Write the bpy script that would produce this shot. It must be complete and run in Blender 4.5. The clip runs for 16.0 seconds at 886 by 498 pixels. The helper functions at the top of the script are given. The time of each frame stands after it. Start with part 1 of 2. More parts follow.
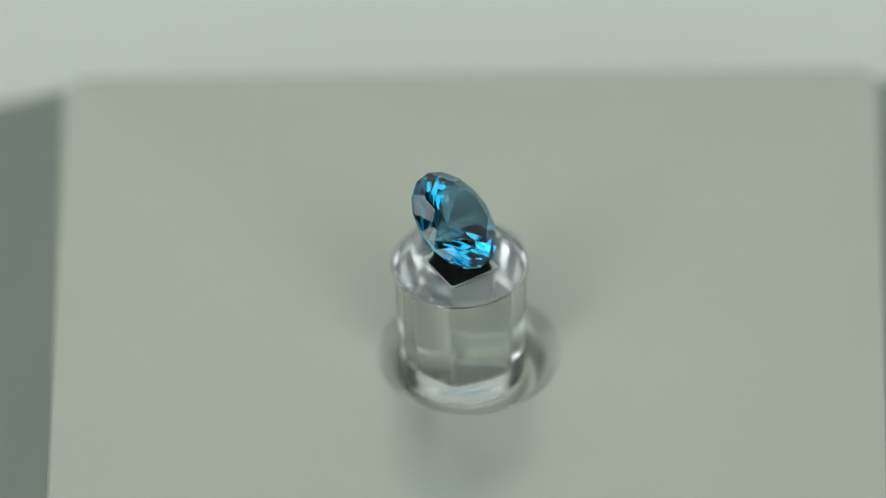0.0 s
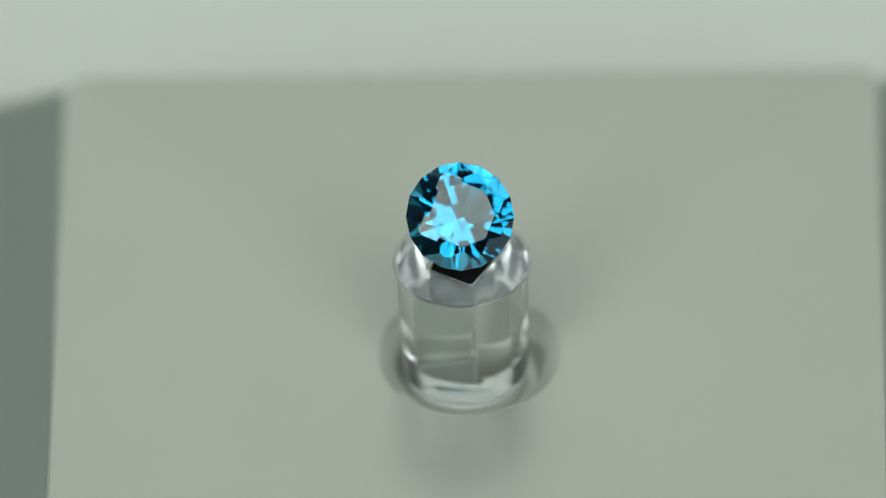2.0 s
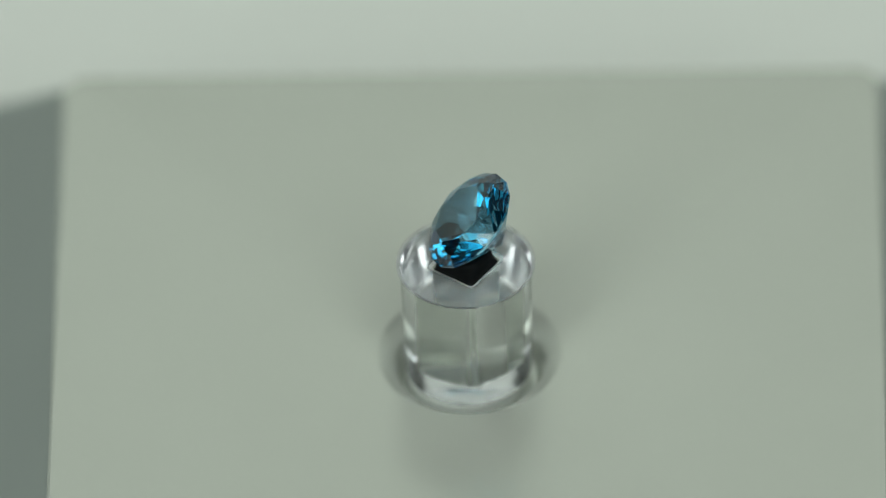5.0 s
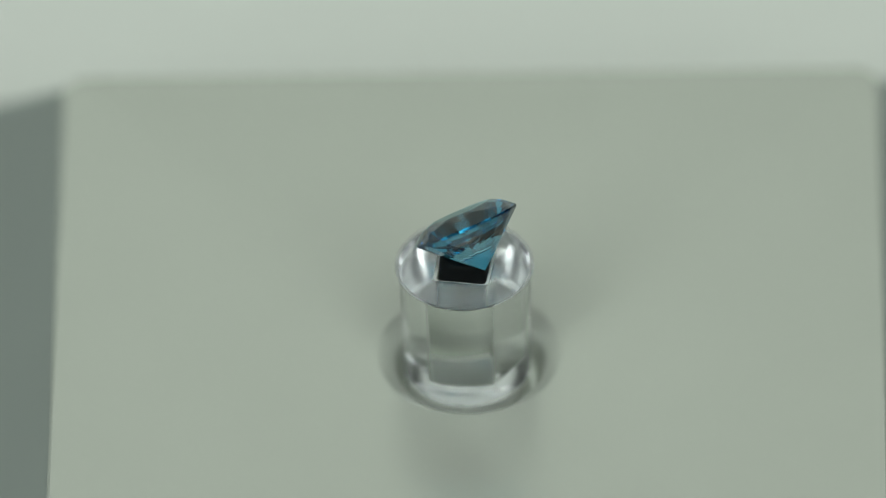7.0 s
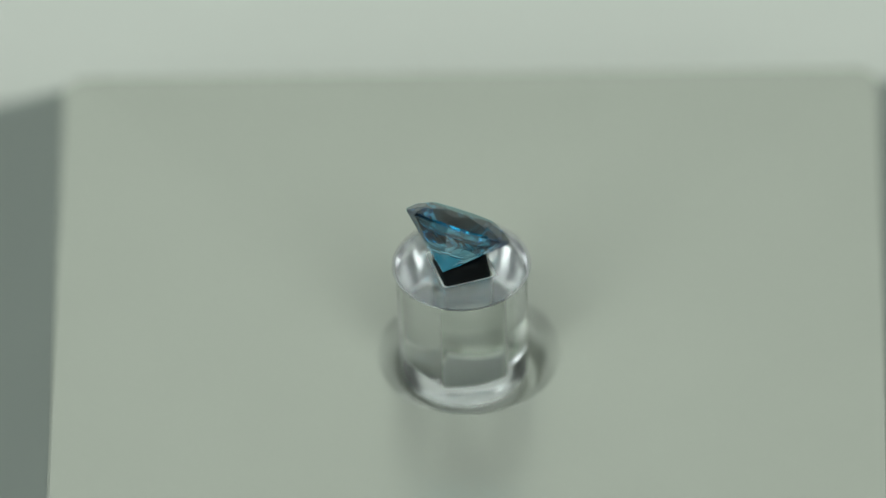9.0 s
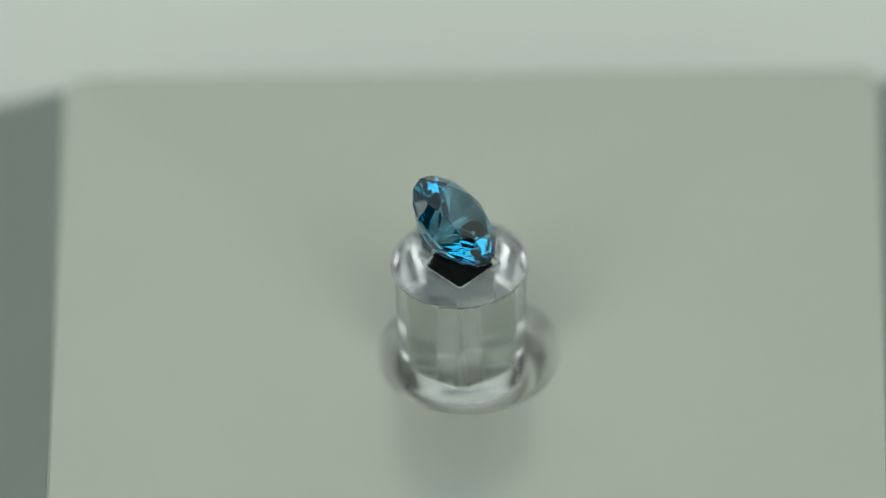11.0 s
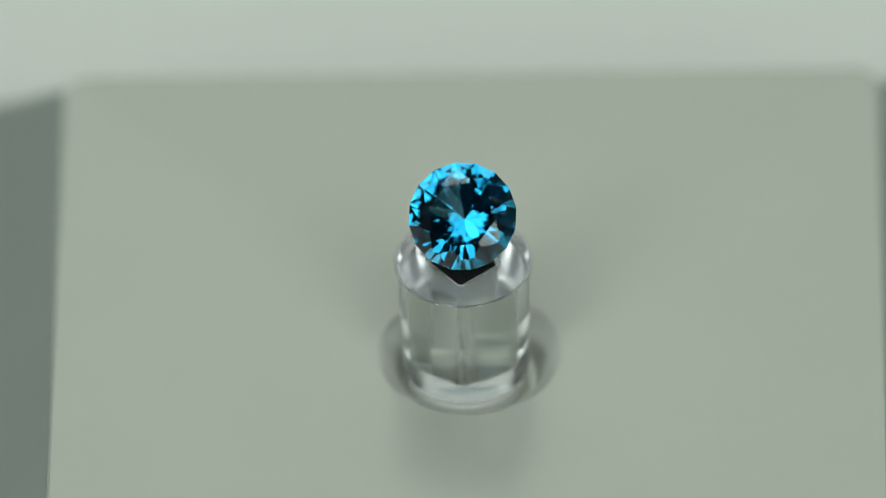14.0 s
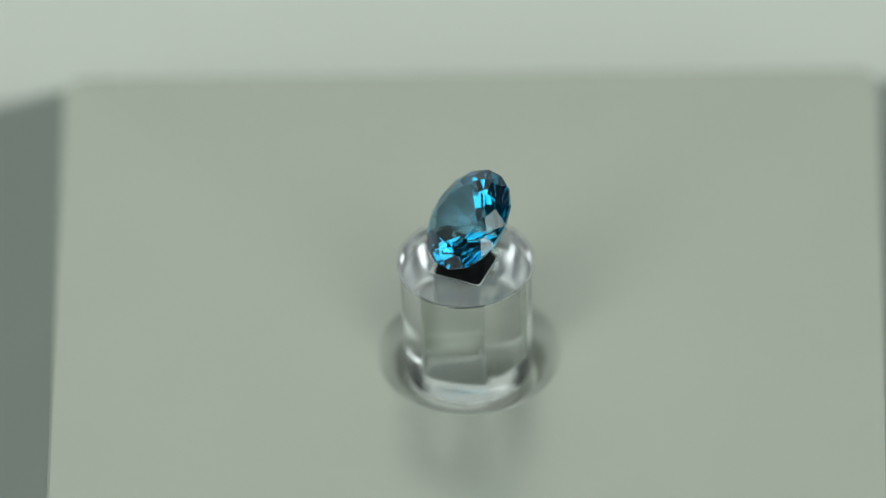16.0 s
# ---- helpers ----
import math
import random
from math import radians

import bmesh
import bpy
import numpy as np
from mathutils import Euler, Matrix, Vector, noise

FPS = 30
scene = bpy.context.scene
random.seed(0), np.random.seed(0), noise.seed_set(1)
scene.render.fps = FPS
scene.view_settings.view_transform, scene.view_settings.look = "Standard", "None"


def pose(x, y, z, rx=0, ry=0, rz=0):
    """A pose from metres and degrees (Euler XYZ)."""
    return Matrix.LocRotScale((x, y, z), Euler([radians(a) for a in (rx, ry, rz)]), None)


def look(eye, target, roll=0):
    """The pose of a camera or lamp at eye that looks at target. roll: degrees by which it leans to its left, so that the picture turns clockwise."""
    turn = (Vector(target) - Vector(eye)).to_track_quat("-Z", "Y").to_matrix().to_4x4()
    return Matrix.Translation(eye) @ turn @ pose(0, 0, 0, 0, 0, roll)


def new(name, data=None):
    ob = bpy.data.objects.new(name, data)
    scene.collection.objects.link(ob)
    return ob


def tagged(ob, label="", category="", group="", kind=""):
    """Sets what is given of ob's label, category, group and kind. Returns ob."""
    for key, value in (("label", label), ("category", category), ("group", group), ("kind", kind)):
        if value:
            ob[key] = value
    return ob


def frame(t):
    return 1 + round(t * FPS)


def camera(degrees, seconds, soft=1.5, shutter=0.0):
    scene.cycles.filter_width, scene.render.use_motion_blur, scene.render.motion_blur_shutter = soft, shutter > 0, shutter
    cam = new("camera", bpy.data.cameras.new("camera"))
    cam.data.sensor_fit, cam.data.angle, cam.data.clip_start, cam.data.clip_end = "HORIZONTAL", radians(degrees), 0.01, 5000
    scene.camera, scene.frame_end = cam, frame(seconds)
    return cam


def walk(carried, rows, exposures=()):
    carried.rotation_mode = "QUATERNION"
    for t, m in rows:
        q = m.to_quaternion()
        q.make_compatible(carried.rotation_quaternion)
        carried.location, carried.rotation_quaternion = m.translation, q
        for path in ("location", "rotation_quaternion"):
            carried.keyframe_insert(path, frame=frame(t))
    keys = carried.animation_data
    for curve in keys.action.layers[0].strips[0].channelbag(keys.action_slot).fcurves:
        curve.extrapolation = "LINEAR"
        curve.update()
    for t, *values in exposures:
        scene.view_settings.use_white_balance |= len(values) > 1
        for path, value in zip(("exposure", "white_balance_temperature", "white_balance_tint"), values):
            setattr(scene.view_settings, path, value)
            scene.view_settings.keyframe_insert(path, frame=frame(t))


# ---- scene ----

MM = 0.001
TILT = radians(41.5)
EYE = Vector((-1.28, -750.36, 673.88)) * MM

# ---- camera ----
cam = camera(3.333, 16.0, soft=0.8)
cam.data.dof.use_dof = True
cam.data.dof.focus_distance = 1.0
cam.data.dof.aperture_fstop = 12.5
VIEW = look(EYE, EYE + Vector((0, math.cos(TILT), -math.sin(TILT))) * 0.4, -1.8)
walk(cam, [(0.0, VIEW), (16.0, VIEW)], exposures=[(0.0, -0.17), (16.0, -0.17)])

# ---- light ----
scene.cycles.max_bounces, scene.cycles.glossy_bounces, scene.cycles.transmission_bounces = 24, 24, 24
scene.cycles.caustics_reflective, scene.cycles.caustics_refractive = True, True
world = bpy.data.worlds.new("studio_air")
world.use_nodes = True
world.node_tree.nodes["Background"].inputs[0].default_value = (0.9, 1.0, 0.93, 1)
world.node_tree.nodes["Background"].inputs[1].default_value = 0.03
scene.world = world


def area_lamp(name, eye, target, sx, sy, watts, colour):
    data = bpy.data.lights.new(name, "AREA")
    data.shape, data.size, data.size_y, data.energy, data.color = "RECTANGLE", sx, sy, watts, colour
    ob = new(name, data)
    ob.matrix_world = look(eye, target)
    return ob


GREENISH = (0.905, 1.0, 0.91)
# added overhead fill that brightens the plate and backdrop, no known source
area_lamp("overhead_fill", (-0.05, 0.14, 0.92), (-0.03, 0.04, 0), 0.46, 0.34, 1.5, GREENISH)
area_lamp("front_strip", (0.0, -0.363, 0.856), (0, 0, 0.02), 0.60, 0.26, 1.9, GREENISH)
area_lamp("softbox", (-0.425, -0.52, 0.60), (0, 0, 0.02), 0.27, 0.64, 2.85, GREENISH)
area_lamp("softbox", (0.35, -0.57, 0.60), (0, 0, 0.02), 0.36, 0.64, 2.75, GREENISH)


# ---- materials ----
def material(name, colour, rough=0.5, **values):
    mat = bpy.data.materials.new(name)
    mat.use_nodes = True
    b = mat.node_tree.nodes["Principled BSDF"]
    b.inputs["Base Color"].default_value = (*colour, 1)
    b.inputs["Roughness"].default_value = rough
    for key, value in values.items():
        b.inputs[key.replace("_", " ")].default_value = value
    return mat


def worn(mat, scales, spread, bump=0.0, metre=0.0001, rough_spread=0.06):
    """Two scales of noise on colour and gloss, and a fine relief."""
    t = mat.node_tree
    n, l = t.nodes, t.links
    b = n["Principled BSDF"]
    base = tuple(b.inputs["Base Color"].default_value)[:3]
    co = n.new("ShaderNodeTexCoord")
    first = n.new("ShaderNodeTexNoise")
    first.inputs["Scale"].default_value, first.inputs["Detail"].default_value = scales[0], 3
    second = n.new("ShaderNodeTexNoise")
    second.inputs["Scale"].default_value, second.inputs["Detail"].default_value = scales[1], 5
    for tex in (first, second):
        l.new(co.outputs["Object"], tex.inputs["Vector"])
    both = n.new("ShaderNodeMath")
    both.operation = "ADD"
    l.new(first.outputs["Fac"], both.inputs[0])
    l.new(second.outputs["Fac"], both.inputs[1])
    ramp = n.new("ShaderNodeMapRange")
    ramp.inputs["From Min"].default_value, ramp.inputs["From Max"].default_value = 0.7, 1.3
    l.new(both.outputs[0], ramp.inputs["Value"])
    mix = n.new("ShaderNodeMix")
    mix.data_type = "RGBA"
    mix.inputs[6].default_value = (*[c * (1 - spread) for c in base], 1)
    mix.inputs[7].default_value = (*[min(1, c * (1 + spread)) for c in base], 1)
    l.new(ramp.outputs[0], mix.inputs[0])
    l.new(mix.outputs[2], b.inputs["Base Color"])
    r = b.inputs["Roughness"].default_value
    gloss = n.new("ShaderNodeMapRange")
    gloss.inputs["To Min"].default_value, gloss.inputs["To Max"].default_value = max(0, r - rough_spread), r + rough_spread
    l.new(second.outputs["Fac"], gloss.inputs["Value"])
    l.new(gloss.outputs[0], b.inputs["Roughness"])
    if bump:
        bp = n.new("ShaderNodeBump")
        bp.inputs["Strength"].default_value, bp.inputs["Distance"].default_value = bump, metre
        l.new(second.outputs["Fac"], bp.inputs["Height"])
        l.new(bp.outputs[0], b.inputs["Normal"])
    return mat


def glass(name, colour, ior, rough=0.0):
    mat = bpy.data.materials.new(name)
    mat.use_nodes = True
    n, l = mat.node_tree.nodes, mat.node_tree.links
    n.remove(n["Principled BSDF"])
    g = n.new("ShaderNodeBsdfGlass")
    g.distribution = "BECKMANN"
    g.inputs["Color"].default_value, g.inputs["IOR"].default_value, g.inputs["Roughness"].default_value = (*colour, 1), ior, rough
    l.new(g.outputs[0], n["Material Output"].inputs["Surface"])
    return mat


def hazy(mat, colour, share):
    """A little milky scatter in a clear plastic."""
    n, l = mat.node_tree.nodes, mat.node_tree.links
    out = n["Material Output"].inputs["Surface"]
    clear = out.links[0].from_socket
    milk = n.new("ShaderNodeBsdfDiffuse")
    milk.inputs["Color"].default_value = (*colour, 1)
    mix = n.new("ShaderNodeMixShader")
    mix.inputs[0].default_value = share
    l.new(clear, mix.inputs[1])
    l.new(milk.outputs[0], mix.inputs[2])
    l.new(mix.outputs[0], out)
    return mat


plastic = worn(material("satin_metallic_plastic", (0.57, 0.59, 0.545), 0.27, Metallic=0.4), (25, 110), 0.012, rough_spread=0.006)
disc_plastic = worn(material("pale_plastic", (0.62, 0.64, 0.62), 0.45), (60, 1500), 0.02)
# skirt colour, set darker and rougher than the top plate
side_plastic = worn(material("darker_plastic", (0.235, 0.265, 0.255), 0.5), (60, 1500), 0.03, 0.15, 0.00002)
paper = worn(material("white_paper", (0.69, 0.705, 0.685), 0.8), (8, 400), 0.015)
fabric = worn(material("dark_fabric", (0.05, 0.051, 0.052), 0.85), (6, 500), 0.02)
charcoal = worn(material("charcoal_paint", (0.05, 0.052, 0.055), 0.7), (2, 60), 0.05)
paint = worn(material("grey_paint", (0.45, 0.46, 0.45), 0.7), (2, 60), 0.03)
rubber = worn(material("black_rubber", (0.004, 0.005, 0.006), 0.6, Specular_IOR_Level=0.12), (300, 4000), 0.2, 0.3, 0.00003)
# nearly opaque white: the chamfer's bright highlight is put into its colour
edge_highlight = worn(material("highlight_white_acrylic", (0.92, 0.93, 0.92), 0.4, Transmission_Weight=0.1, IOR=1.49), (300, 6000), 0.03)
acrylic = glass("clear_acrylic", (0.965, 0.968, 0.98), 1.49, 0.12)
cut_acrylic = hazy(glass("saw_cut_acrylic", (0.958, 0.96, 0.98), 1.49, 0.24), (0.78, 0.75, 0.92), 0.06)
bored_acrylic = glass("bored_acrylic", (0.80, 0.815, 0.79), 1.49, 0.05)
ground_acrylic = hazy(glass("ground_acrylic", (0.96, 0.965, 0.97), 1.49, 0.03), (0.9, 0.91, 0.91), 0.03)


def gem_glass(name, tint, depth, ior):
    """Pale refraction; the colour deepens with each total reflection inside, the gloss outside stays white."""
    mat = bpy.data.materials.new(name)
    mat.use_nodes = True
    n, l = mat.node_tree.nodes, mat.node_tree.links
    n.remove(n["Principled BSDF"])
    inner = n.new("ShaderNodeBsdfRefraction")
    inner.inputs["Color"].default_value, inner.inputs["IOR"].default_value, inner.inputs["Roughness"].default_value = (*tint, 1), ior, 0.0
    gloss = n.new("ShaderNodeBsdfGlossy")
    gloss.inputs["Roughness"].default_value = 0.0
    fresnel = n.new("ShaderNodeFresnel")
    fresnel.inputs["IOR"].default_value = ior
    total = n.new("ShaderNodeMapRange")
    total.inputs["From Min"].default_value, total.inputs["From Max"].default_value = 0.5, 0.95
    l.new(fresnel.outputs[0], total.inputs["Value"])
    hue = n.new("ShaderNodeMix")
    hue.data_type = "RGBA"
    hue.inputs[6].default_value, hue.inputs[7].default_value = (0.97, 0.98, 0.99, 1), (*depth, 1)
    l.new(total.outputs[0], hue.inputs[0])
    l.new(hue.outputs[2], gloss.inputs["Color"])
    mix = n.new("ShaderNodeMixShader")
    l.new(fresnel.outputs[0], mix.inputs[0])
    l.new(inner.outputs[0], mix.inputs[1])
    l.new(gloss.outputs[0], mix.inputs[2])
    l.new(mix.outputs[0], n["Material Output"].inputs["Surface"])
    return mat


topaz = gem_glass("blue_gem_glass", (0.43, 0.68, 0.78), (0.23, 0.67, 0.80), 1.65)


# ---- mesh helpers ----
def obj(name, bm, mat, parent=None, label=""):
    me = bpy.data.meshes.new(name)
    bm.normal_update()
    bm.to_mesh(me)
    bm.free()
    me.materials.append(mat)
    ob = new(name, me)
    ob.parent = parent
    return tagged(ob, label)


def ring(bm, pts):
    return [bm.verts.new(p) for p in pts]


def skin(bm, a, b, smooth=False):
    faces = []
    k = len(a)
    for i in range(k):
        f = bm.faces.new((a[i], a[(i + 1) % k], b[(i + 1) % k], b[i]))
        f.smooth = smooth
        faces.append(f)
    return faces


def sharpen(bm, degrees):
    bm.normal_update()
    for e in bm.edges:
        if len(e.link_faces) == 2 and e.calc_face_angle(0) > radians(degrees):
            e.smooth = False


def circle(r, z, count, cx=0.0, cy=0.0):
    return [(cx + r * math.cos(2 * math.pi * i / count), cy + r * math.sin(2 * math.pi * i / count), z) for i in range(count)]


def rounded(x0, x1, y0, y1, r, z, count):
    """Points of a rounded rectangle, one on each ray from the origin."""
    out = []
    for i in range(count):
        a = 2 * math.pi * i / count
        c, s = math.cos(a), math.sin(a)
        lo, hi = 0.0, 2 * max(x1 - x0, y1 - y0)
        for _ in range(40):
            d = (lo + hi) / 2
            x, y = d * c, d * s
            px = max(x0 + r - x, x - x1 + r, 0)
            py = max(y0 + r - y, y - y1 + r, 0)
            inside = math.hypot(px, py) <= r
            lo, hi = (d, hi) if inside else (lo, d)
        out.append((lo * c, lo * s, z))
    return out


# ---- the setting ----
PLATE = 0.8 * MM
TABLE = -14 * MM


def build_setting():
    # a sheet of paper that lies on the table and sweeps up behind
    bm = bmesh.new()
    prof = [(-0.35, TABLE)] + [(0.02 * k, TABLE) for k in range(-10, 9)]
    prof += [(0.16 + 0.12 * math.sin(a), TABLE + 0.12 - 0.12 * math.cos(a)) for a in [radians(7.5 * k) for k in range(1, 13)]]
    prof += [(0.28, TABLE + 0.12 + 0.05 * k) for k in range(1, 6)]
    left = ring(bm, [(-0.6, y, z) for y, z in prof])
    right = ring(bm, [(0.6, y, z) for y, z in prof])
    for i in range(len(prof) - 1):
        bm.faces.new((left[i], right[i], right[i + 1], left[i + 1])).smooth = True
    low_l = ring(bm, [(-0.6, y + 0.0006, z - 0.0006) for y, z in prof])
    low_r = ring(bm, [(0.6, y + 0.0006, z - 0.0006) for y, z in prof])
    for i in range(len(prof) - 1):
        bm.faces.new((low_l[i + 1], low_r[i + 1], low_r[i], low_l[i]))
    tagged(obj("backdrop", bm, paper), "white paper backdrop sweeping up behind the display box", "backdrop", kind="structure")

    def slab(name, lo, hi, mat, label):
        b = bmesh.new()
        bmesh.ops.create_cube(b, size=1, matrix=Matrix.Translation([(p + q) / 2 for p, q in zip(lo, hi)]) @ Matrix.Diagonal([q - p for p, q in zip(lo, hi)] + [1]))
        tagged(obj(name, b, mat), label, name.split("_")[0], kind="structure")

    slab("floor", (-0.66, -1.0, TABLE - 0.03), (0.66, 0.36, TABLE - 0.001), paint, "grey painted work surface under the paper")
    # dark fabric enclosure, unseen, added to keep gem and acrylic reflections dark
    slab("wall_north", (-0.66, 0.32, TABLE), (0.66, 0.35, 1.6), fabric, "added unseen dark grey fabric wall behind, darkens reflections")
    slab("wall_south", (-0.66, -0.99, TABLE), (0.66, -0.96, 1.6), charcoal, "plain charcoal wall of the room")
    slab("wall_east", (0.62, -0.96, TABLE), (0.65, 0.32, 1.6), fabric, "added unseen dark grey fabric side wall, darkens reflections")
    slab("wall_west", (-0.65, -0.96, TABLE), (-0.62, 0.32, 1.6), fabric, "added unseen dark grey fabric side wall, darkens reflections")
    slab("ceiling", (-0.66, -1.0, 1.6), (0.66, 0.36, 1.62), fabric, "added unseen dark grey fabric top, darkens reflections")


# ---- the display box with its sunk turntable ----
def build_box():
    box = new("display_box")
    tagged(box, "pale grey satin plastic display box with sloping sides", "display box")
    box.rotation_euler = (0, 0, radians(-1.63))
    k = 192
    x0, x1, y0, y1 = -27.37 * MM, 27.75 * MM, -29 * MM, 28.6 * MM
    cx = 0.27 * MM
    bm = bmesh.new()
    dish = [(4.0, -1.5), (4.4, -1.42), (4.56, -1.2), (4.68, -0.7), (4.82, -0.38), (4.98, -0.06), (5.2, 0.11), (5.5, 0.32), (5.78, 0.55), (6.02, 0.72), (6.14, 0.77), (6.3, 0.8)]
    loops = [ring(bm, circle(r * MM, z * MM, k, cx * min(1, (r - 4.0) / 0.4))) for r, z in dish]
    hole_c = loops[-1]
    for a, b in zip(loops, loops[1:]):
        skin(bm, a, b, True)
    mid = ring(bm, circle(16 * MM, PLATE, k))
    e0 = ring(bm, rounded(x0 + 0.5 * MM, x1 - 0.5 * MM, y0 + 0.5 * MM, y1 - 0.5 * MM, 1.0 * MM, PLATE, k))
    e1 = ring(bm, rounded(x0 + 0.15 * MM, x1 - 0.15 * MM, y0 + 0.15 * MM, y1 - 0.15 * MM, 1.2 * MM, PLATE - 0.12 * MM, k))
    e2 = ring(bm, rounded(x0, x1, y0, y1, 1.3 * MM, PLATE - 0.5 * MM, k))
    e3 = ring(bm, rounded(x0 - 0.1 * MM, x1 + 0.1 * MM, y0 - 0.1 * MM, y1 + 0.1 * MM, 1.3 * MM, PLATE - 1.0 * MM, k))
    for a, b in ((hole_c, mid), (mid, e0), (e0, e1), (e1, e2), (e2, e3)):
        skin(bm, a, b, True)
    sharpen(bm, 35)
    obj("top_plate", bm, plastic, box)
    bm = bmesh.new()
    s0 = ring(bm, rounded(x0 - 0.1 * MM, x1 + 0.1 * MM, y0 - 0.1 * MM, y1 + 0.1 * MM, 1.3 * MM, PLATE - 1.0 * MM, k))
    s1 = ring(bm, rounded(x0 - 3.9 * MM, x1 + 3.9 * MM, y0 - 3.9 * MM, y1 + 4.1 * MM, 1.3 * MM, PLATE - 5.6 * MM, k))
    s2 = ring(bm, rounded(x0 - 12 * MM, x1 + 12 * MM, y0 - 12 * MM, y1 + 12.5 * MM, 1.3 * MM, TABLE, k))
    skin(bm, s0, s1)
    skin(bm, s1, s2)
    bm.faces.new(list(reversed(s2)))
    obj("side_skirt", bm, side_plastic, box, "sloping plastic side, coloured darker than the top plate")
    return box


def build_turntable():
    bm = bmesh.new()
    k = 96
    rings = [ring(bm, circle(r * MM, z * MM, k)) for r, z in ((3.85, -1.6), (3.95, -1.55), (3.95, -0.61), (3.9, -0.55))]
    for a, b in zip(rings, rings[1:]):
        skin(bm, a, b, True)
    bm.faces.new(rings[-1])
    bm.faces.new(list(reversed(rings[0])))
    sharpen(bm, 30)
    return tagged(obj("turntable", bm, disc_plastic), "small pale grey turntable disc sunk in the box", "turntable")


# ---- the clear pedestal with its square bore ----
TOP = 8.75 * MM


def build_pedestal():
    bm = bmesh.new()
    k = 256
    prof = [(3.6, -0.53), (3.78, -0.51), (3.95, -0.42), (4.08, -0.28), (4.17, -0.06), (4.2, 0.2), (4.34, 8.55), (4.36, 8.61), (4.42, 8.65), (4.56, 8.69), (4.58, 8.73), (4.56, 8.75)]
    outer = [ring(bm, circle(r * MM, z * MM, k)) for r, z in prof]
    foot = []
    for i, (a, b) in enumerate(zip(outer, outer[1:])):
        made = skin(bm, a, b, True)
        foot += made if i < 4 else []
    bore = [ring(bm, rounded(-h * MM, h * MM, -h * MM, h * MM, 0.28 * MM, z * MM, k)) for h, z in ((1.86, 8.75), (1.66, 8.63), (1.66, 0.6), (1.5, 0.45))]
    face = skin(bm, outer[-1], bore[0])
    edge = skin(bm, bore[0], bore[1]) + skin(bm, bore[2], bore[3])
    hole = skin(bm, bore[1], bore[2], True)
    foot += [bm.faces.new(outer[0]), bm.faces.new(bore[-1])]
    bmesh.ops.recalc_face_normals(bm, faces=bm.faces)
    sharpen(bm, 30)
    kind = {f: i + 1 for i, some in enumerate((edge, face, hole, foot)) for f in some}
    marks = [kind.get(f, 0) for f in bm.faces]
    thing = tagged(new("pedestal"), "clear acrylic cylinder pedestal with a square bore", "pedestal")
    for name, mat, kept, label in (("body", acrylic, 0, ""), ("bore_edge", edge_highlight, 1, "chamfer of the square bore, whitened as its highlight"), ("top_face", cut_acrylic, 2, "faintly hazy saw-cut top"),
                                   ("bore_wall", bored_acrylic, 3, "dull machined wall of the bore"), ("foot", ground_acrylic, 4, "rounded and ground base")):
        piece = bm.copy()
        bmesh.ops.delete(piece, geom=[f for f, m in zip(piece.faces, marks) if m != kept], context="FACES")
        obj(name, piece, mat, thing, label)
    bm.free()
    return thing


def build_block():
    bm = bmesh.new()
    k = 48
    prof = [(1.50, 0.30, -0.9), (1.58, 0.25, -0.8), (1.60, 0.3, -0.2), (1.62, 0.7, 0.0), (1.62, 1.15, 0.3), (1.58, 1.2, 0.8), (1.5, 1.2, 1.02), (1.38, 1.15, 1.1)]
    rings = [ring(bm, rounded(-h * MM, h * MM, -h * MM, h * MM, r * MM, z * MM, k)) for h, r, z in prof]
    for a, b in zip(rings, rings[1:]):
        skin(bm, a, b, True)
    bm.faces.new(rings[-1])
    bm.faces.new(list(reversed(rings[0])))
    sharpen(bm, 40)
    return tagged(obj("putty_plug", bm, rubber), "black putty plug filling the square bore", "plug")


# ---- the gem: a round brilliant cut out of a rod by its facet planes ----
GEM_R = 3.595 * MM


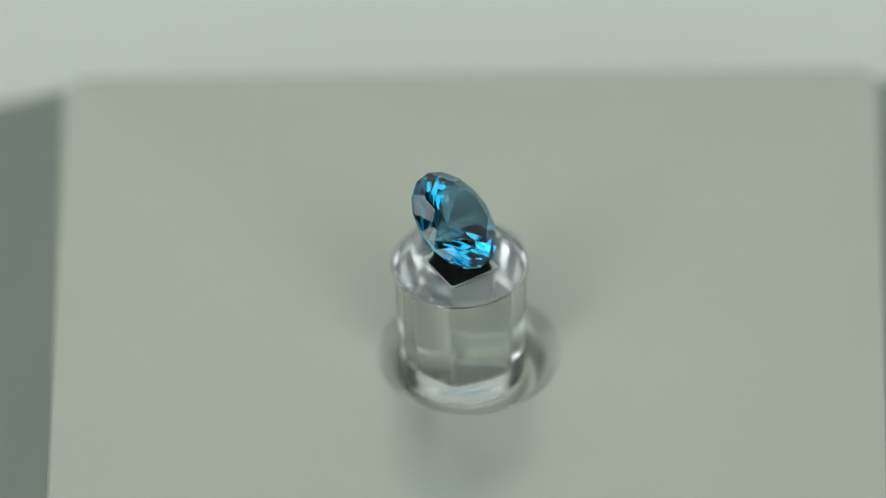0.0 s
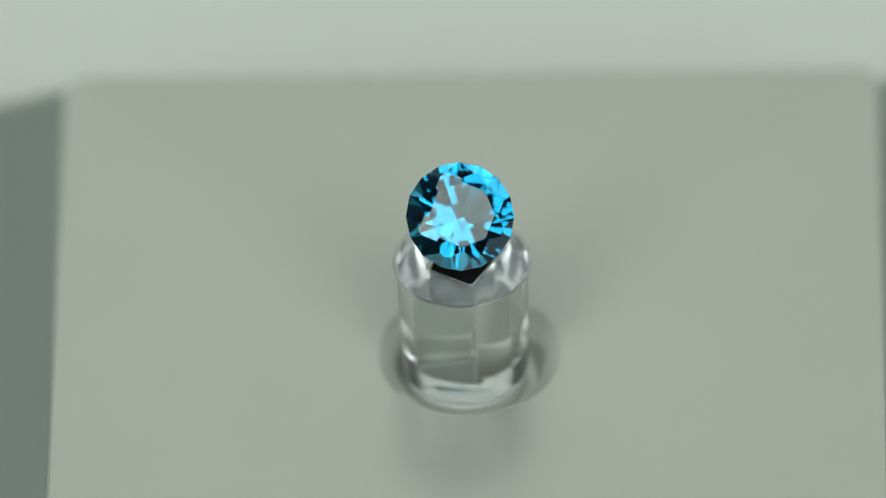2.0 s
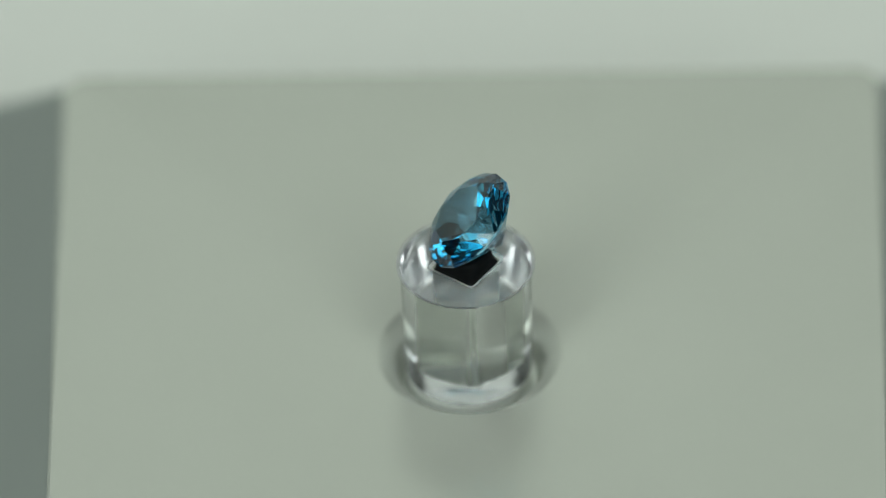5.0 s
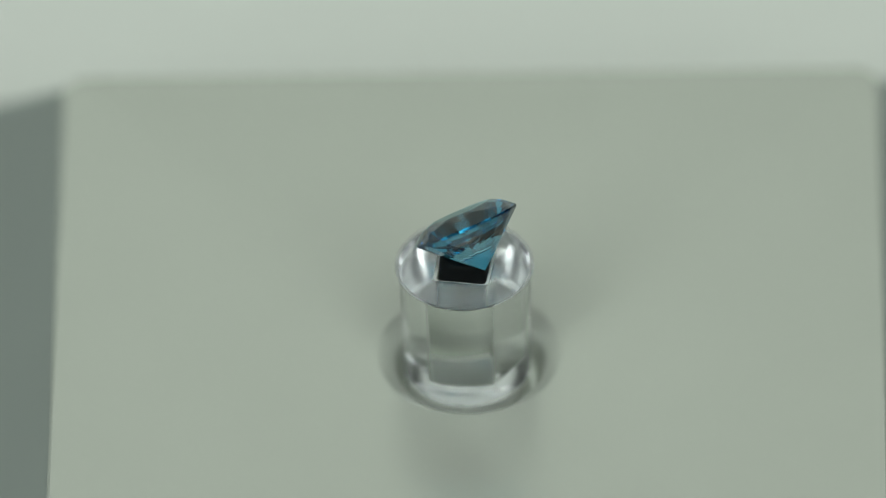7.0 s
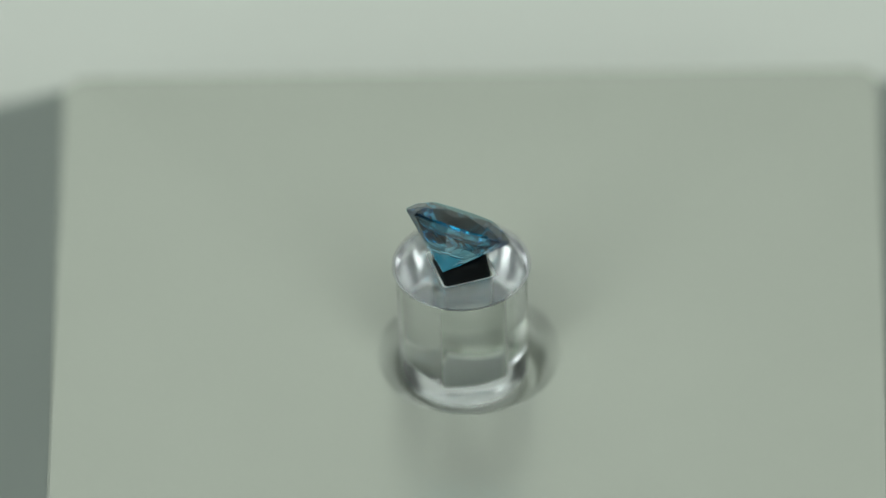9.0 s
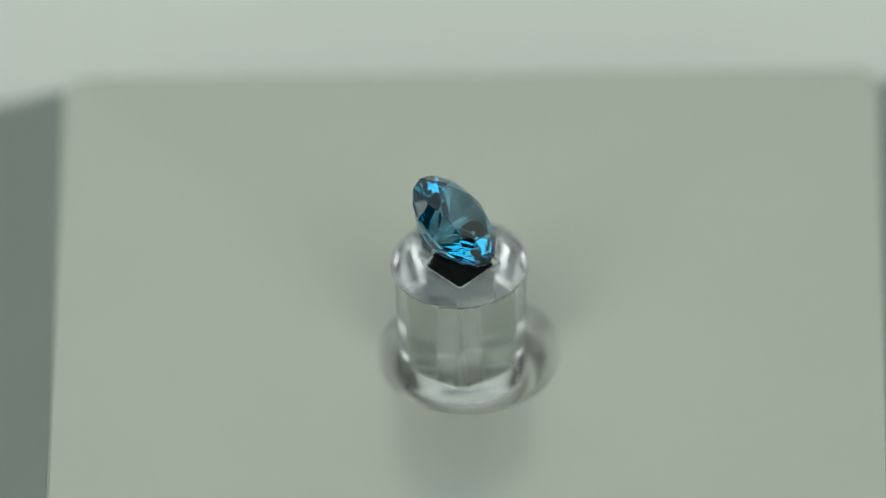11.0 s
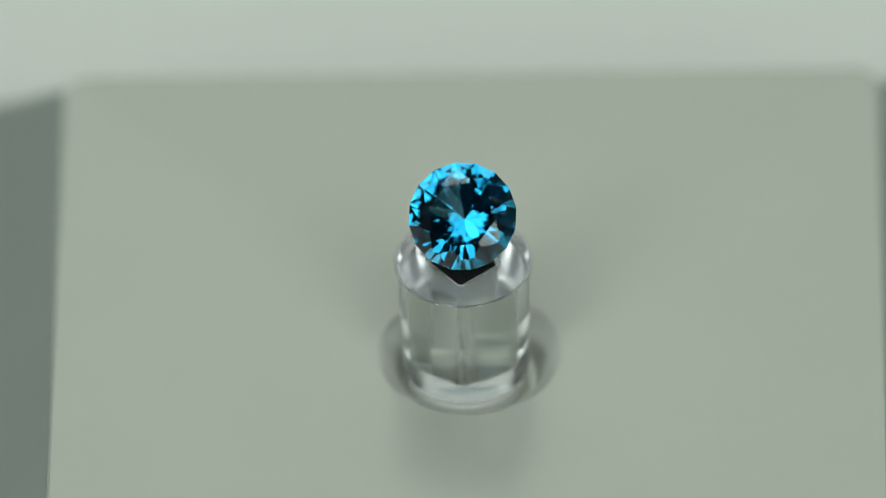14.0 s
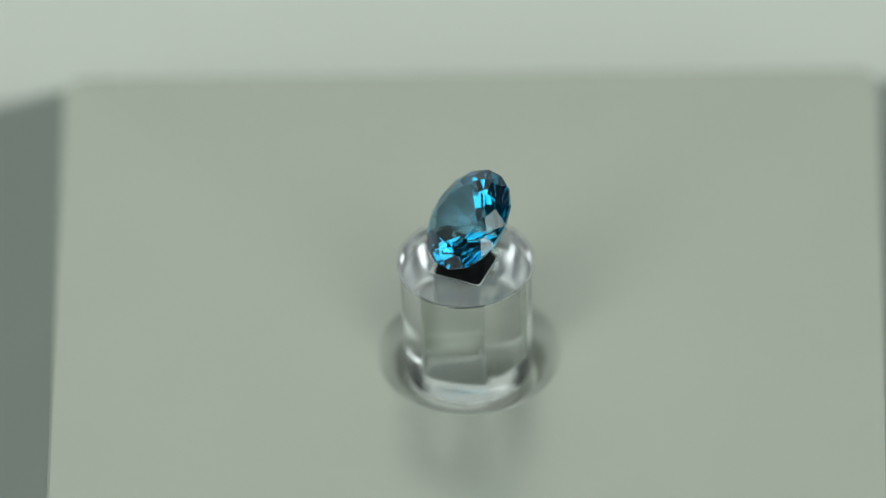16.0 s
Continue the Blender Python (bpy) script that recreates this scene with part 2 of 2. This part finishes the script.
def build_gem():
    bm = bmesh.new()
    bmesh.ops.create_cone(bm, cap_ends=True, segments=16, radius1=1, radius2=1, depth=2.4)

    def cut(az, angle, r, z, up):
        a = radians(angle)
        no = Vector((math.sin(a) * math.cos(radians(az)), math.sin(a) * math.sin(radians(az)), math.cos(a) * up))
        co = Vector((r * math.cos(radians(az)), r * math.sin(radians(az)), z))
        res = bmesh.ops.bisect_plane(bm, geom=bm.verts[:] + bm.edges[:] + bm.faces[:], dist=1e-6, plane_co=co, plane_no=no, clear_outer=True)
        edges = [g for g in res["geom_cut"] if isinstance(g, bmesh.types.BMEdge)]
        if len(edges) > 2:
            bmesh.ops.contextual_create(bm, geom=edges)

    g = 0.018
    cut(0, 0, 0, 0.27, 1)
    for i in range(8):
        cut(45 * i, 35.0, 1.0, g, 1)
        cut(45 * i, 41.2, 1.0, -g, -1)
    for i in range(16):
        cut(22.5 * i + 11.25, 41.0, 0.985, g, 1)
        cut(22.5 * i + 11.25, 42.3, 0.985, -g, -1)
    for i in range(8):
        cut(45 * i + 22.5, 21.0, 0.56, 0.27, 1)
    bmesh.ops.scale(bm, vec=(GEM_R,) * 3, verts=bm.verts)
    bmesh.ops.recalc_face_normals(bm, faces=bm.faces)
    thing = tagged(new("gemstone"), "blue round brilliant cut gemstone lying tilted on a black plug", "gemstone")

    def kind_of(f):
        if abs(f.normal.z) < 0.1:
            return "girdle"
        if f.normal.z > 0.995:
            return "table"
        return "crown" if f.normal.z > 0 else "pavilion"

    bm.normal_update()
    for name in ("table", "crown", "girdle", "pavilion"):
        piece = bm.copy()
        bmesh.ops.delete(piece, geom=[f for f in piece.faces if kind_of(f) != name], context="FACES")
        obj(name, piece, topaz, thing)
    bm.free()
    return thing


build_setting()
build_box()
turntable = build_turntable()
pedestal = build_pedestal()
block = build_block()
gem = build_gem()

PERIOD = 11.38
FACING = 2.35


def motions():
    steps = [0.5 * k for k in range(33)]
    turned = [(t, -360 * (t - FACING) / PERIOD) for t in steps]
    # at zero turn the gem's table faces the viewer
    shift = pose(0, 0.19 * MM, 0)
    lean = pose(0, 0.31 * MM, 12.38 * MM, 42.0) @ pose(0, 0, 0, 0, 0, -9.5)
    walk(turntable, [(t, pose(0, 0, 0, 0, 0, a)) for t, a in turned])
    walk(pedestal, [(t, pose(0, 0, 0, 0, 0, a) @ shift @ pose(0, 0, 0, 0, 0, 47.2)) for t, a in turned])
    walk(block, [(t, pose(0, 0, 0, 0, 0, a) @ shift @ pose(0, 0, TOP, 0, 0, 47.2)) for t, a in turned])
    walk(gem, [(t, pose(0, 0, 0, 0, 0, a) @ shift @ lean) for t, a in turned])


motions()
